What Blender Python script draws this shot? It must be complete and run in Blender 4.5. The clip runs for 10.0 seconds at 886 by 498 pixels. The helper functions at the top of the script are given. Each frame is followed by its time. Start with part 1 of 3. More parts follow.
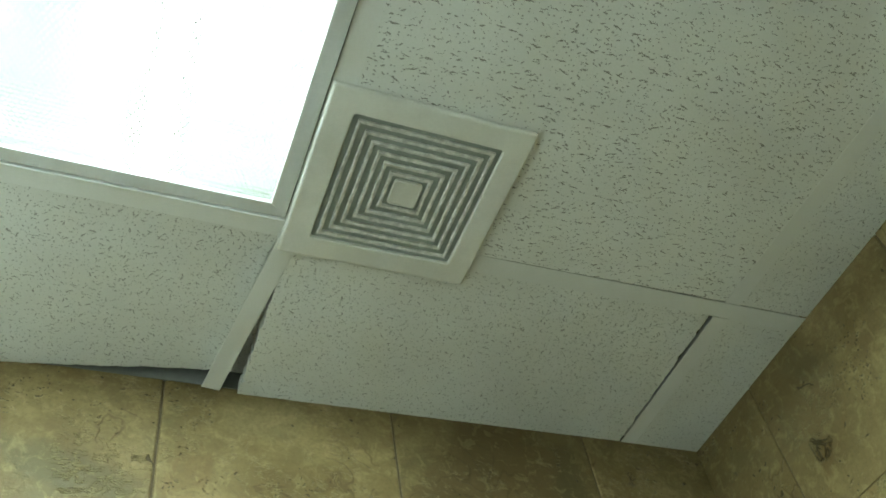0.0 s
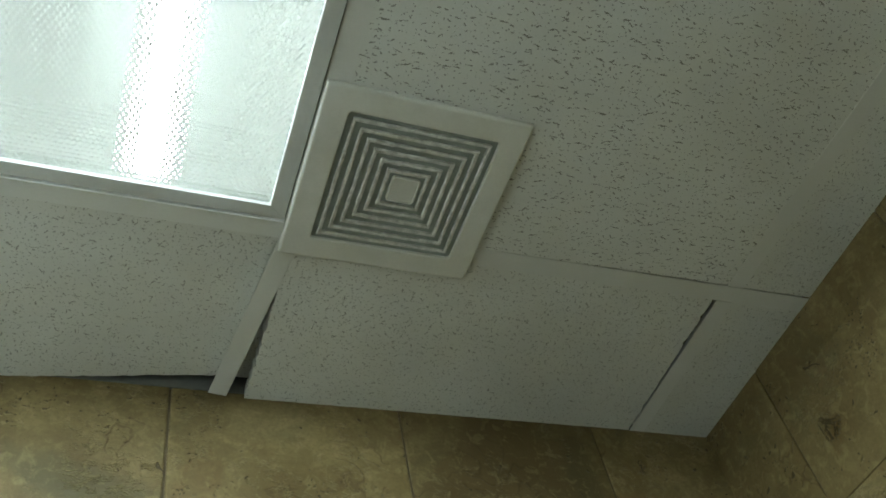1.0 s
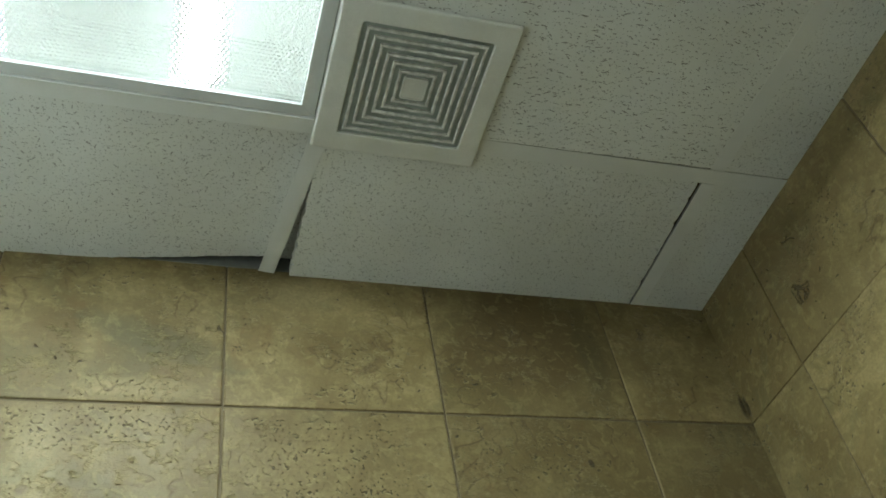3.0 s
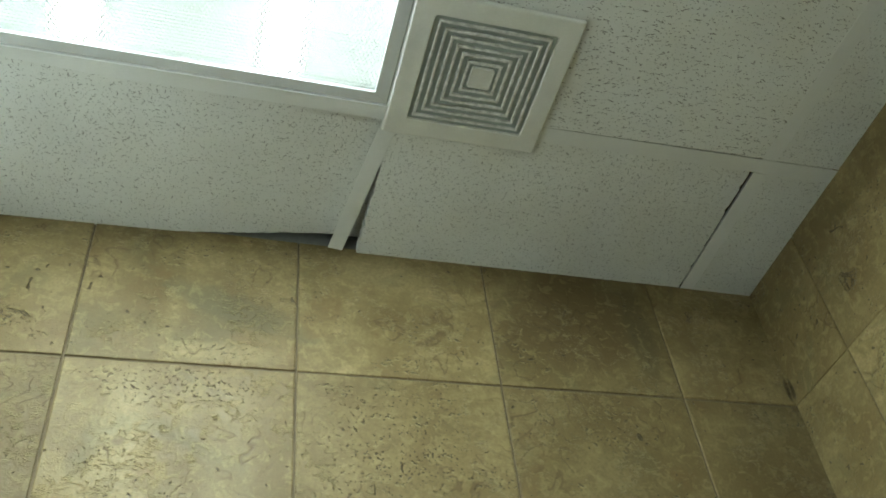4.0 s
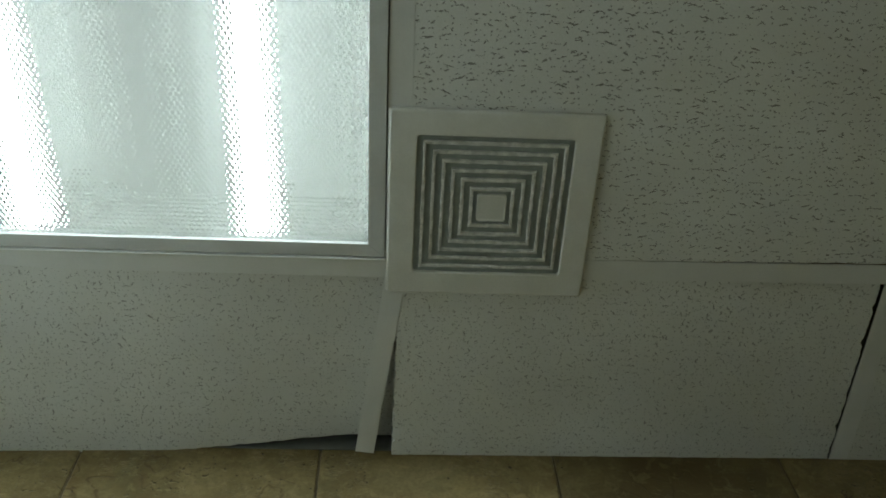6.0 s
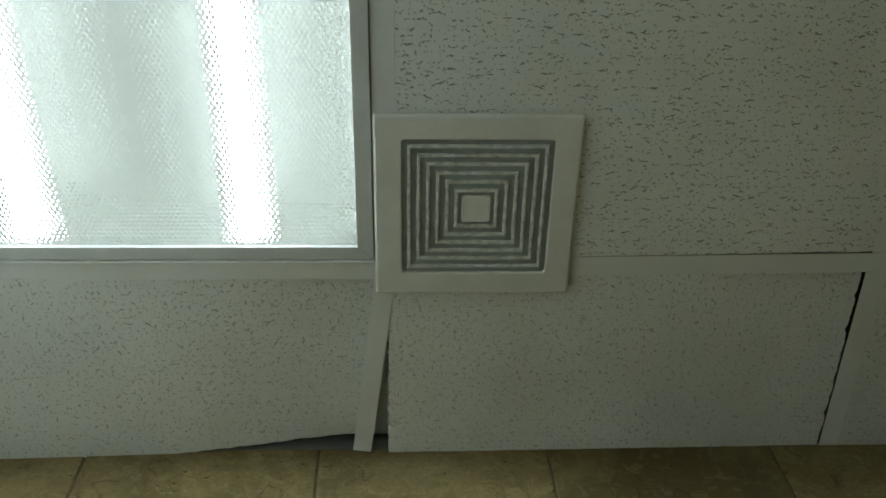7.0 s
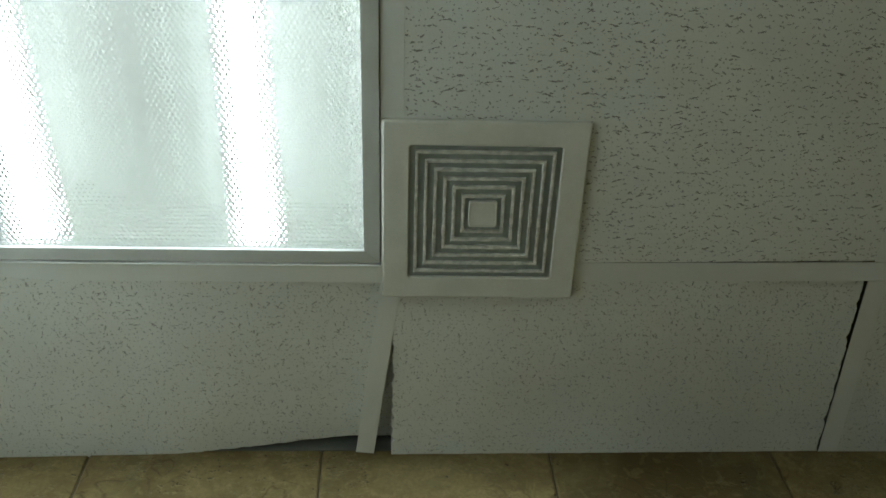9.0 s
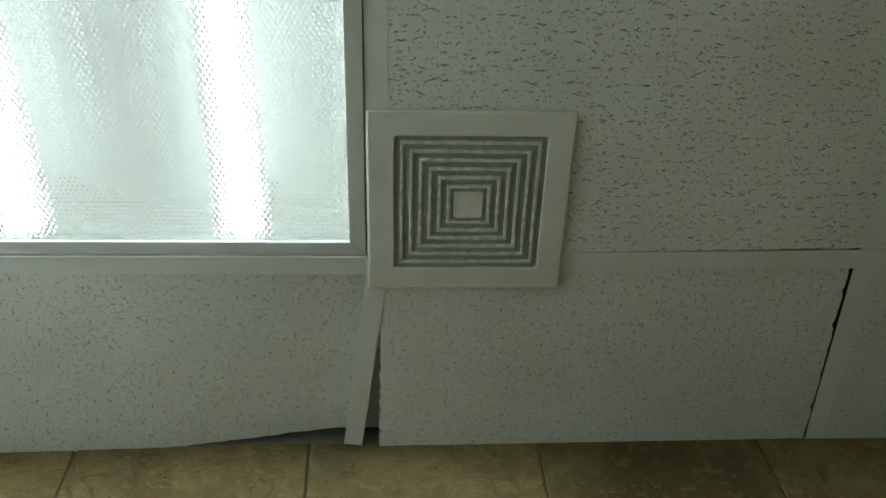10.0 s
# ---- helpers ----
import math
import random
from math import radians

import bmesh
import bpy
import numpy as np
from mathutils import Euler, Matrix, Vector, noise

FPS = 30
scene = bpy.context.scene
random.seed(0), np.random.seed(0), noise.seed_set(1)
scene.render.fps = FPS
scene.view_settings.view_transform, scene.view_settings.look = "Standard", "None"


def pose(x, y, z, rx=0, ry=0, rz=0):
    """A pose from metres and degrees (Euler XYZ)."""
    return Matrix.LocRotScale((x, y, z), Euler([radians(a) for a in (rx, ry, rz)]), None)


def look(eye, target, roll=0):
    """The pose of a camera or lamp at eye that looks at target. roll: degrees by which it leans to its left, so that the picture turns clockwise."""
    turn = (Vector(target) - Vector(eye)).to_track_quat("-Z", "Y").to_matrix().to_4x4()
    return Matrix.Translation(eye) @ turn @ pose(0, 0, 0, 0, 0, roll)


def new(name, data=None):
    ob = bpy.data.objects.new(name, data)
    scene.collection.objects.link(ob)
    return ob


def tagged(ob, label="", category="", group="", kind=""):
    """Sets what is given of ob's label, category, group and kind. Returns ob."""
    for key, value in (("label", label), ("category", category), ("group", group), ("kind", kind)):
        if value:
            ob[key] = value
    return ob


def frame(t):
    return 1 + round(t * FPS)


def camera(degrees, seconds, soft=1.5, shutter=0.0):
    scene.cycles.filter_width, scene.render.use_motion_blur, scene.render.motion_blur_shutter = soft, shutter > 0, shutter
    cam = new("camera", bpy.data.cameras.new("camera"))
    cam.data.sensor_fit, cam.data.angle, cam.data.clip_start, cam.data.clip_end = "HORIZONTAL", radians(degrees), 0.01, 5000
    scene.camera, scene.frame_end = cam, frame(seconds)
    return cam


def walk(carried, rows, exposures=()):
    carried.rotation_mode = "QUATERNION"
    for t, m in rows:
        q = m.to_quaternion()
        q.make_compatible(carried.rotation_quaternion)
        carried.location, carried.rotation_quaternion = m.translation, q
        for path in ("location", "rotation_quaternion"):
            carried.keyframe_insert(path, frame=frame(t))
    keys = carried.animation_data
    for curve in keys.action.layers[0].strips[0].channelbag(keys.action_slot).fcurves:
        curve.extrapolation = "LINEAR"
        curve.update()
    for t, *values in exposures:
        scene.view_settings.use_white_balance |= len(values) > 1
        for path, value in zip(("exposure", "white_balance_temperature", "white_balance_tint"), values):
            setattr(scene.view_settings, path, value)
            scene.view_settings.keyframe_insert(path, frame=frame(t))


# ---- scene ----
cam = camera(54.2, 10.0, soft=1.6)
PATH = [
    (0, (-0.158, -0.917, 1.656), (0.51, 0.239, 3.145), -11.7),
    (0.5, (-0.154, -0.913, 1.652), (0.514, 0.249, 3.136), -12.8),
    (1, (-0.157, -0.911, 1.651), (0.51, 0.243, 3.143), -14.2),
    (1.5, (-0.15, -0.906, 1.641), (0.51, 0.251, 3.132), -14.2),
    (2, (-0.141, -0.924, 1.615), (0.503, 0.237, 3.112), -14.5),
    (2.5, (-0.147, -0.93, 1.56), (0.475, 0.309, 3.002), -13.3),
    (2.7, (-0.142, -0.953, 1.529), (0.459, 0.335, 2.936), -12.0),
    (3.8, (-0.201, -1.074, 1.428), (0.307, 0.287, 2.803), -7.9),
    (4, (-0.199, -1.038, 1.433), (0.285, 0.336, 2.803), -6.7),
    (4.5, (-0.215, -0.902, 1.488), (0.237, 0.273, 3.042), -7.4),
    (5, (-0.157, -0.843, 1.502), (0.227, 0.126, 3.208), -9.2),
    (5.5, (-0.061, -0.828, 1.555), (0.003, 0.214, 3.261), 1.8),
    (6, (0.019, -0.828, 1.561), (0.113, 0.172, 3.291), -3.0),
    (6.2, (0.026, -0.818, 1.546), (0.142, 0.137, 3.299), -5.5),
    (7.5, (0.044, -0.854, 1.538), (0.107, 0.169, 3.256), -3.0),
    (8, (0.04, -0.85, 1.535), (0.105, 0.172, 3.253), -2.8),
    (8.5, (0.029, -0.856, 1.54), (0.106, 0.156, 3.264), -3.2),
    (9, (0.027, -0.853, 1.541), (0.117, 0.155, 3.266), -3.8),
    (9.5, (0.031, -0.848, 1.542), (0.128, 0.163, 3.265), -4.4),
    (10, (0.033, -0.85, 1.542), (0.144, 0.172, 3.257), -5.2),
]
EXPOSURE = [(0.0, 0.17), (0.5, -0.32), (1.0, -0.58), (2.0, -0.54), (2.5, -0.50), (4.0, -0.06), (4.5, -0.25), (5.0, -1.15), (5.5, -1.12), (6.0, -1.06), (7.5, -0.78), (10.0, -0.75)]
EXPOSURE = [(t, stops, 6500, 1.0 if t == 0 else 10.0) for t, stops in EXPOSURE]
walk(cam, [(t, look(eye, target, roll)) for t, eye, target, roll in PATH], EXPOSURE)

# ---- light ----
world = bpy.data.worlds.new("world")
world.use_nodes = True
world.node_tree.nodes["Background"].inputs["Color"].default_value = (0.5, 0.6, 0.55, 1)
world.node_tree.nodes["Background"].inputs["Strength"].default_value = 0.02
scene.world = world
TUBE_STRENGTH, TUBE_BACK = 162.0, 33.0     # of the tubes' undersides, and of their backs, dimmed to darken the upper walls
TUBE_RISE = 0.048      # of the tubes' middle above the ceiling
TUBE_COLOUR = (0.835, 1.0, 1.02)

# ---- plan ----
CEIL = 2.44            # face of the ceiling grid
RIGHT = 0.766          # face of the tiled side wall
LEFT, FRONT = -0.668, -1.95
PITCH = 0.3155         # wall tile and joint
TEE = 0.026


# ---- node helpers ----
def material(name):
    m = bpy.data.materials.new(name)
    m.use_nodes = True
    return m, m.node_tree, m.node_tree.nodes["Principled BSDF"]


def put(tree, socket, value):
    if isinstance(value, bpy.types.NodeSocket):
        tree.links.new(value, socket)
    elif value is not None:
        socket.default_value = value


def math_node(tree, op, a, b=None, c=None, clamp=False):
    n = tree.nodes.new("ShaderNodeMath")
    n.operation, n.use_clamp = op, clamp
    for i, v in enumerate((a, b, c)):
        put(tree, n.inputs[i], v)
    return n.outputs[0]


def vec_node(tree, op, a, b=None, scale=None):
    n = tree.nodes.new("ShaderNodeVectorMath")
    n.operation = op
    put(tree, n.inputs[0], a)
    if b is not None:
        put(tree, n.inputs[1], b)
    if scale is not None:
        put(tree, n.inputs["Scale"], scale)
    return n.outputs["Value"] if op in ("LENGTH", "DISTANCE") else n.outputs[0]


def noise_node(tree, vec, scale, detail=4.0, rough=0.55, distort=0.0):
    n = tree.nodes.new("ShaderNodeTexNoise")
    put(tree, n.inputs["Vector"], vec)
    n.inputs["Scale"].default_value = scale
    n.inputs["Detail"].default_value = detail
    n.inputs["Roughness"].default_value = rough
    n.inputs["Distortion"].default_value = distort
    return n.outputs["Fac"], n.outputs["Color"]


def ramp(tree, fac, low, high, a=0.0, b=1.0):
    n = tree.nodes.new("ShaderNodeMapRange")
    n.interpolation_type = "SMOOTHSTEP"
    for i, v in enumerate((fac, low, high, a, b)):
        put(tree, n.inputs[i], v)
    return n.outputs[0]


def mix(tree, fac, a, b, blend="MIX"):
    n = tree.nodes.new("ShaderNodeMix")
    n.data_type, n.blend_type = "RGBA", blend
    put(tree, n.inputs[0], fac)
    put(tree, n.inputs[6], a)
    put(tree, n.inputs[7], b)
    return n.outputs[2]


def bump(tree, bsdf, height, distance, strength=1.0):
    n = tree.nodes.new("ShaderNodeBump")
    n.inputs["Strength"].default_value = strength
    n.inputs["Distance"].default_value = distance
    put(tree, n.inputs["Height"], height)
    tree.links.new(n.outputs[0], bsdf.inputs["Normal"])


def local(tree):
    return tree.nodes.new("ShaderNodeTexCoord").outputs["Object"]


def rgb(r, g, b):
    return (r, g, b, 1.0)


# ---- materials ----
def marks(tree, vec, scale, long, wide, spread, keep, wobble):
    """Short dark worm marks: one to a cell, each turned by chance within spread radians."""
    _, wob = noise_node(tree, vec, 260.0, 2.0)
    vec = vec_node(tree, "ADD", vec, vec_node(tree, "SCALE", vec_node(tree, "SUBTRACT", wob, (0.5, 0.5, 0.5)), scale=wobble))
    v = tree.nodes.new("ShaderNodeTexVoronoi")
    v.voronoi_dimensions = "2D"
    v.inputs["Scale"].default_value = scale
    tree.links.new(vec, v.inputs["Vector"])
    sep = tree.nodes.new("ShaderNodeSeparateColor")
    tree.links.new(v.outputs["Color"], sep.inputs[0])
    away = vec_node(tree, "SUBTRACT", vec, v.outputs["Position"])
    flat = vec_node(tree, "MULTIPLY", away, (1, 1, 0))
    turn = tree.nodes.new("ShaderNodeVectorRotate")
    turn.rotation_type = "Z_AXIS"
    tree.links.new(flat, turn.inputs["Vector"])
    angle = math_node(tree, "MULTIPLY", math_node(tree, "SUBTRACT", sep.outputs[0], 0.5), spread)
    tree.links.new(angle, turn.inputs["Angle"])
    size = math_node(tree, "MULTIPLY_ADD", sep.outputs[2], 0.9, 0.35)
    near = vec_node(tree, "LENGTH", vec_node(tree, "MULTIPLY", turn.outputs[0], (1 / long, 1 / wide, 0)))
    inside = ramp(tree, math_node(tree, "DIVIDE", near, size), 0.75, 1.15, 1.0, 0.0)
    return math_node(tree, "MULTIPLY", inside, math_node(tree, "LESS_THAN", sep.outputs[1], keep))


def ceiling_material(name, along):
    m, t, b = material(name)
    vec = local(t)
    cloud, _ = noise_node(t, vec, 5.0, 4.0)
    grain, _ = noise_node(t, vec, 420.0, 3.0)
    if along:
        worms = marks(t, vec, 66.0, 0.0052, 0.00062, 0.8, 0.55, 0.005)
        short = marks(t, vec_node(t, "ADD", vec, (3.1, 1.7, 0)), 110.0, 0.0024, 0.00072, 1.7, 0.62, 0.004)
        pins = marks(t, vec_node(t, "ADD", vec, (1.3, 5.2, 0)), 170.0, 0.0010, 0.0008, 3.0, 0.6, 0.001)
    else:
        worms = marks(t, vec, 88.0, 0.0030, 0.00066, 6.2, 0.72, 0.005)
        short = marks(t, vec_node(t, "ADD", vec, (3.1, 1.7, 0)), 135.0, 0.0015, 0.0007, 6.2, 0.62, 0.003)
        pins = marks(t, vec_node(t, "ADD", vec, (1.3, 5.2, 0)), 210.0, 0.0008, 0.0007, 3.0, 0.5, 0.001)
    dark = math_node(t, "MAXIMUM", worms, math_node(t, "MAXIMUM", math_node(t, "MULTIPLY", short, 0.85), math_node(t, "MULTIPLY", pins, 0.7)))
    paint = mix(t, ramp(t, cloud, 0.3, 0.7), rgb(0.640, 0.650, 0.608), rgb(0.740, 0.760, 0.722))
    paint = mix(t, ramp(t, grain, 0.3, 0.7, 0.0, 0.25), paint, rgb(0.585, 0.59, 0.548))
    put(t, b.inputs["Base Color"], mix(t, math_node(t, "MULTIPLY", dark, 0.82 if along else 0.60), paint, rgb(0.16, 0.155, 0.13)))
    b.inputs["Roughness"].default_value = 0.92
    b.inputs["Specular IOR Level"].default_value = 0.2
    bump(t, b, math_node(t, "SUBTRACT", math_node(t, "MULTIPLY", grain, 0.35), dark), 0.0012, 0.8)
    return m


def spot(tree, place, wander, centre, size, uneven, turn=0.0):
    """An uneven patch about a place on the wall, 1 at its middle and 0 outside."""
    d = vec_node(tree, "SUBTRACT", place, centre)
    if turn:
        r = tree.nodes.new("ShaderNodeVectorRotate")
        r.rotation_type = "Y_AXIS"
        tree.links.new(d, r.inputs["Vector"])
        r.inputs["Angle"].default_value = radians(turn)
        d = r.outputs[0]
    far = vec_node(tree, "LENGTH", vec_node(tree, "MULTIPLY", d, tuple(1 / a for a in size)))
    far = math_node(tree, "ADD", far, math_node(tree, "MULTIPLY", math_node(tree, "SUBTRACT", wander, 0.5), uneven))
    return ramp(tree, far, 0.45, 1.0, 1.0, 0.0)


def travertine_material():
    m, t, b = material("travertine_tile")
    info = t.nodes.new("ShaderNodeObjectInfo")
    place = t.nodes.new("ShaderNodeNewGeometry").outputs["Position"]
    shift = vec_node(t, "SCALE", (7.3, 3.9, 11.1), scale=math_node(t, "MULTIPLY", info.outputs["Random"], 9.0))
    vec = vec_node(t, "ADD", local(t), shift)

    def moved(x, y, z):
        return vec_node(t, "ADD", vec, (x, y, z))

    def ridged(field):
        return math_node(t, "ABSOLUTE", math_node(t, "MULTIPLY_ADD", field, 2.0, -1.0))

    def most(*values):
        out = values[0]
        for v in values[1:]:
            out = math_node(t, "MAXIMUM", out, v)
        return out

    def times(a, c):
        return math_node(t, "MULTIPLY", a, c)

    big, _ = noise_node(t, vec, 6.0, 4.0, 0.55, 0.8)
    mid, _ = noise_node(t, vec_node(t, "MULTIPLY", moved(5, 1, 2), (1, 1, 1.5)), 22.0, 6.0, 0.6, 1.1)
    small, _ = noise_node(t, moved(7, 7, 2), 60.0, 5.0, 0.62, 0.8)
    fine, _ = noise_node(t, vec, 210.0, 4.0, 0.65)
    # clouded beige and tan
    col = mix(t, ramp(t, big, 0.36, 0.64), rgb(0.220, 0.172, 0.090), rgb(0.375, 0.318, 0.188))
    col = mix(t, ramp(t, mid, 0.40, 0.62, 0.0, 0.75), col, rgb(0.250, 0.205, 0.112))
    olive, _ = noise_node(t, moved(4, 4, 4), 7.0, 5.0, 0.6, 1.5)
    col = mix(t, ramp(t, olive, 0.53, 0.68, 0.0, 0.5), col, rgb(0.190, 0.182, 0.108))
    rust, _ = noise_node(t, moved(9, 2, 5), 8.0, 5.0, 0.62, 1.0)
    col = mix(t, ramp(t, rust, 0.56, 0.72, 0.0, 0.5), col, rgb(0.230, 0.148, 0.066))
    # the beds and stains that mark single tiles
    band = spot(t, place, mid, (-0.165, 0.0, 2.285), (0.15, 0.06, 0.036), 1.5, -20.0)
    col = mix(t, times(band, 0.62), col, rgb(0.150, 0.152, 0.100))
    foot = spot(t, place, mid, (-0.19, 0.0, 2.205), (0.12, 0.06, 0.022), 1.3)
    col = mix(t, times(foot, 0.5), col, rgb(0.50, 0.445, 0.29))
    brown = spot(t, place, big, (0.40, 0.0, 2.33), (0.16, 0.06, 0.15), 1.2)
    col = mix(t, times(brown, 0.6), col, rgb(0.165, 0.122, 0.066))
    streak = spot(t, place, mid, (0.505, 0.0, 2.33), (0.035, 0.06, 0.14), 1.2)
    col = mix(t, times(streak, 0.5), col, rgb(0.115, 0.110, 0.066))
    # pale patches; the two tall ones paint in the tubes' smeared reflection
    for centre, size, weight in (((-0.30, 0, 2.06), (0.05, 0.06, 0.13), 0.35), ((-0.16, 0, 2.04), (0.04, 0.06, 0.13), 0.22), ((0.05, 0, 2.40), (0.09, 0.06, 0.05), 0.25)):
        col = mix(t, times(spot(t, place, big, centre, size, 1.2), weight), col, rgb(0.50, 0.455, 0.32))
    # thin brown lines that close into loops, like the contours of a map
    field, _ = noise_node(t, moved(2, 8, 1), 11.0, 3.0, 0.5, 0.5)
    line = math_node(t, "ABSOLUTE", math_node(t, "SUBTRACT", math_node(t, "FRACT", times(field, 7.0)), 0.5))
    gate, _ = noise_node(t, moved(6, 1, 3), 7.0, 3.0)
    gate = ramp(t, gate, 0.52, 0.62)
    for centre, size in (((0.36, 0, 2.32), (0.10, 0.05, 0.11)), ((0.29, 0, 2.08), (0.06, 0.05, 0.11)), ((-0.37, 0, 2.37), (0.05, 0.05, 0.07)), ((0.17, 0, 2.33), (0.05, 0.05, 0.07))):
        gate = most(gate, spot(t, place, mid, centre, size, 0.8))
    vein = times(ramp(t, line, 0.0, 0.12, 1.0, 0.0), gate)
    col = mix(t, times(vein, 0.62), col, rgb(0.118, 0.082, 0.040))
    # wavy crusts, the shade under each painted on as a dark line
    beds, _ = noise_node(t, moved(3, 9, 7), 8.0, 4.0, 0.6, 0.8)
    beds = ramp(t, beds, 0.50, 0.64)
    for centre, size in (((-0.125, 0, 2.308), (0.035, 0.05, 0.016)), ((-0.29, 0, 2.30), (0.035, 0.05, 0.05)), ((-0.34, 0, 2.225), (0.04, 0.05, 0.03)), ((0.12, 0, 2.27), (0.06, 0.05, 0.05)),
                         ((0.757, -0.26, 2.34), (0.05, 0.06, 0.05))):
        beds = most(beds, spot(t, place, mid, centre, size, 1.0))
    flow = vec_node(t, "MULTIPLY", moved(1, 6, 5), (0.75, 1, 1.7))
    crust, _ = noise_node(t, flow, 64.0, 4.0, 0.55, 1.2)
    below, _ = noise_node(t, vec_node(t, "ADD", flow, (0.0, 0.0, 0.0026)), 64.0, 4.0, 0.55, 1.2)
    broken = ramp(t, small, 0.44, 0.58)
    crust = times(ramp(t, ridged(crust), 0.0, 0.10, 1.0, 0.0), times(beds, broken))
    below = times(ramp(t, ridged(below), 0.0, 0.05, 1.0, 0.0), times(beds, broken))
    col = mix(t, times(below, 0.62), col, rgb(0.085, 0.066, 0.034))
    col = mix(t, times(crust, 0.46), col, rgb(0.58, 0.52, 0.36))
    col = mix(t, ramp(t, small, 0.50, 0.66, 0.0, 0.42), col, rgb(0.50, 0.44, 0.28))
    col = mix(t, ramp(t, fine, 0.42, 0.66, 0.0, 0.32), col, rgb(0.165, 0.132, 0.072))
    # open pits, in swarms, with a pale highlight painted on each lower rim
    swarm, _ = noise_node(t, moved(1, 3, 8), 9.0, 4.0, 0.62, 0.6)
    swarm = ramp(t, swarm, 0.54, 0.64)
    for centre, size in (((-0.235, 0, 2.400), (0.055, 0.05, 0.026)), ((-0.275, 0, 2.372), (0.040, 0.05, 0.022)), ((0.400, 0, 2.120), (0.055, 0.05, 0.062)), ((0.095, 0, 2.280), (0.05, 0.05, 0.04)),
                         ((-0.25, 0, 2.145), (0.16, 0.05, 0.040)), ((0.07, 0, 2.07), (0.15, 0.05, 0.12)), ((0.09, 0, 2.21), (0.08, 0.05, 0.025))):
        swarm = most(swarm, spot(t, place, mid, centre, size, 0.9))
    axes = t.nodes.new("ShaderNodeSeparateXYZ")
    t.links.new(vec, axes.inputs[0])
    joined = t.nodes.new("ShaderNodeCombineXYZ")
    t.links.new(axes.outputs[0], joined.inputs[0])
    t.links.new(axes.outputs[2], joined.inputs[1])
    face = joined.outputs[0]
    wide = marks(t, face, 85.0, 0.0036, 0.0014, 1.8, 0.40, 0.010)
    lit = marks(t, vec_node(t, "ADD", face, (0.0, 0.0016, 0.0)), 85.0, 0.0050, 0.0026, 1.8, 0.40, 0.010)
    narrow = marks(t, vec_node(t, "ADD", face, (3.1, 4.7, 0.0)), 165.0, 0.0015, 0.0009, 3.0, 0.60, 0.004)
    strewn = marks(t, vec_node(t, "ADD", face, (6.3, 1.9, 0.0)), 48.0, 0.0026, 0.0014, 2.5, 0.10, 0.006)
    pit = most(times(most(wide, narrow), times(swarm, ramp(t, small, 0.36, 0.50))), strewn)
    rim_glint = times(lit, swarm)
    lone, _ = noise_node(t, moved(3, 6, 2), 42.0, 3.0, 0.55, 0.9)
    pit = most(pit, ramp(t, lone, 0.70, 0.73))
    # larger cracks on single tiles
    split, _ = noise_node(t, vec, 38.0, 4.0, 0.6, 1.2)
    split = ramp(t, math_node(t, "ABSOLUTE", math_node(t, "SUBTRACT", split, 0.5)), 0.02, 0.05, 1.0, 0.0)
    for centre, size in (((-0.469, 0, 2.242), (0.030, 0.05, 0.016)), ((0.757, -0.226, 2.281), (0.05, 0.022, 0.026)), ((0.612, 0, 2.373), (0.014, 0.05, 0.018))):
        pit = most(pit, times(spot(t, place, mid, centre, size, 1.5), split))
    pit = most(pit, spot(t, place, small, (0.762, -0.004, 2.228), (0.008, 0.007, 0.028), 1.3))
    col = mix(t, times(rim_glint, 0.45), col, rgb(0.52, 0.47, 0.32))
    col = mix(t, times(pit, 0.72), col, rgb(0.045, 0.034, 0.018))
    tone = math_node(t, "MULTIPLY_ADD", info.outputs["Random"], 0.20, TILE_TONE)
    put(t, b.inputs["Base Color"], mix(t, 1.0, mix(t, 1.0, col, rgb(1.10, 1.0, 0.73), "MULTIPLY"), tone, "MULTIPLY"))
    put(t, b.inputs["Roughness"], ramp(t, small, 0.2, 0.8, 0.36, 0.56))
    b.inputs["Specular IOR Level"].default_value = 0.22
    relief = math_node(t, "ADD", math_node(t, "ADD", times(fine, 0.12), times(small, 0.30)), times(crust, 0.30))
    hollow = math_node(t, "ADD", pit, math_node(t, "ADD", times(vein, 0.12), times(below, 0.12)))
    bump(t, b, math_node(t, "SUBTRACT", relief, hollow), 0.0034, 1.0)
    return m


def plain_material(name, colour, other, rough, scale=18.0, grain=240.0, relief=0.0004, metal=0.0, spec=0.4):
    m, t, b = material(name)
    vec = local(t)
    a, _ = noise_node(t, vec, scale, 5.0, 0.6)
    g, _ = noise_node(t, vec, grain, 3.0, 0.6)
    put(t, b.inputs["Base Color"], mix(t, ramp(t, math_node(t, "ADD", math_node(t, "MULTIPLY", a, 0.75), math_node(t, "MULTIPLY", g, 0.25)), 0.36, 0.66), colour, other))
    put(t, b.inputs["Roughness"], ramp(t, a, 0.3, 0.7, rough - 0.07, rough + 0.07))
    b.inputs["Metallic"].default_value = metal
    b.inputs["Specular IOR Level"].default_value = spec
    bump(t, b, g, relief, 0.5)
    return m


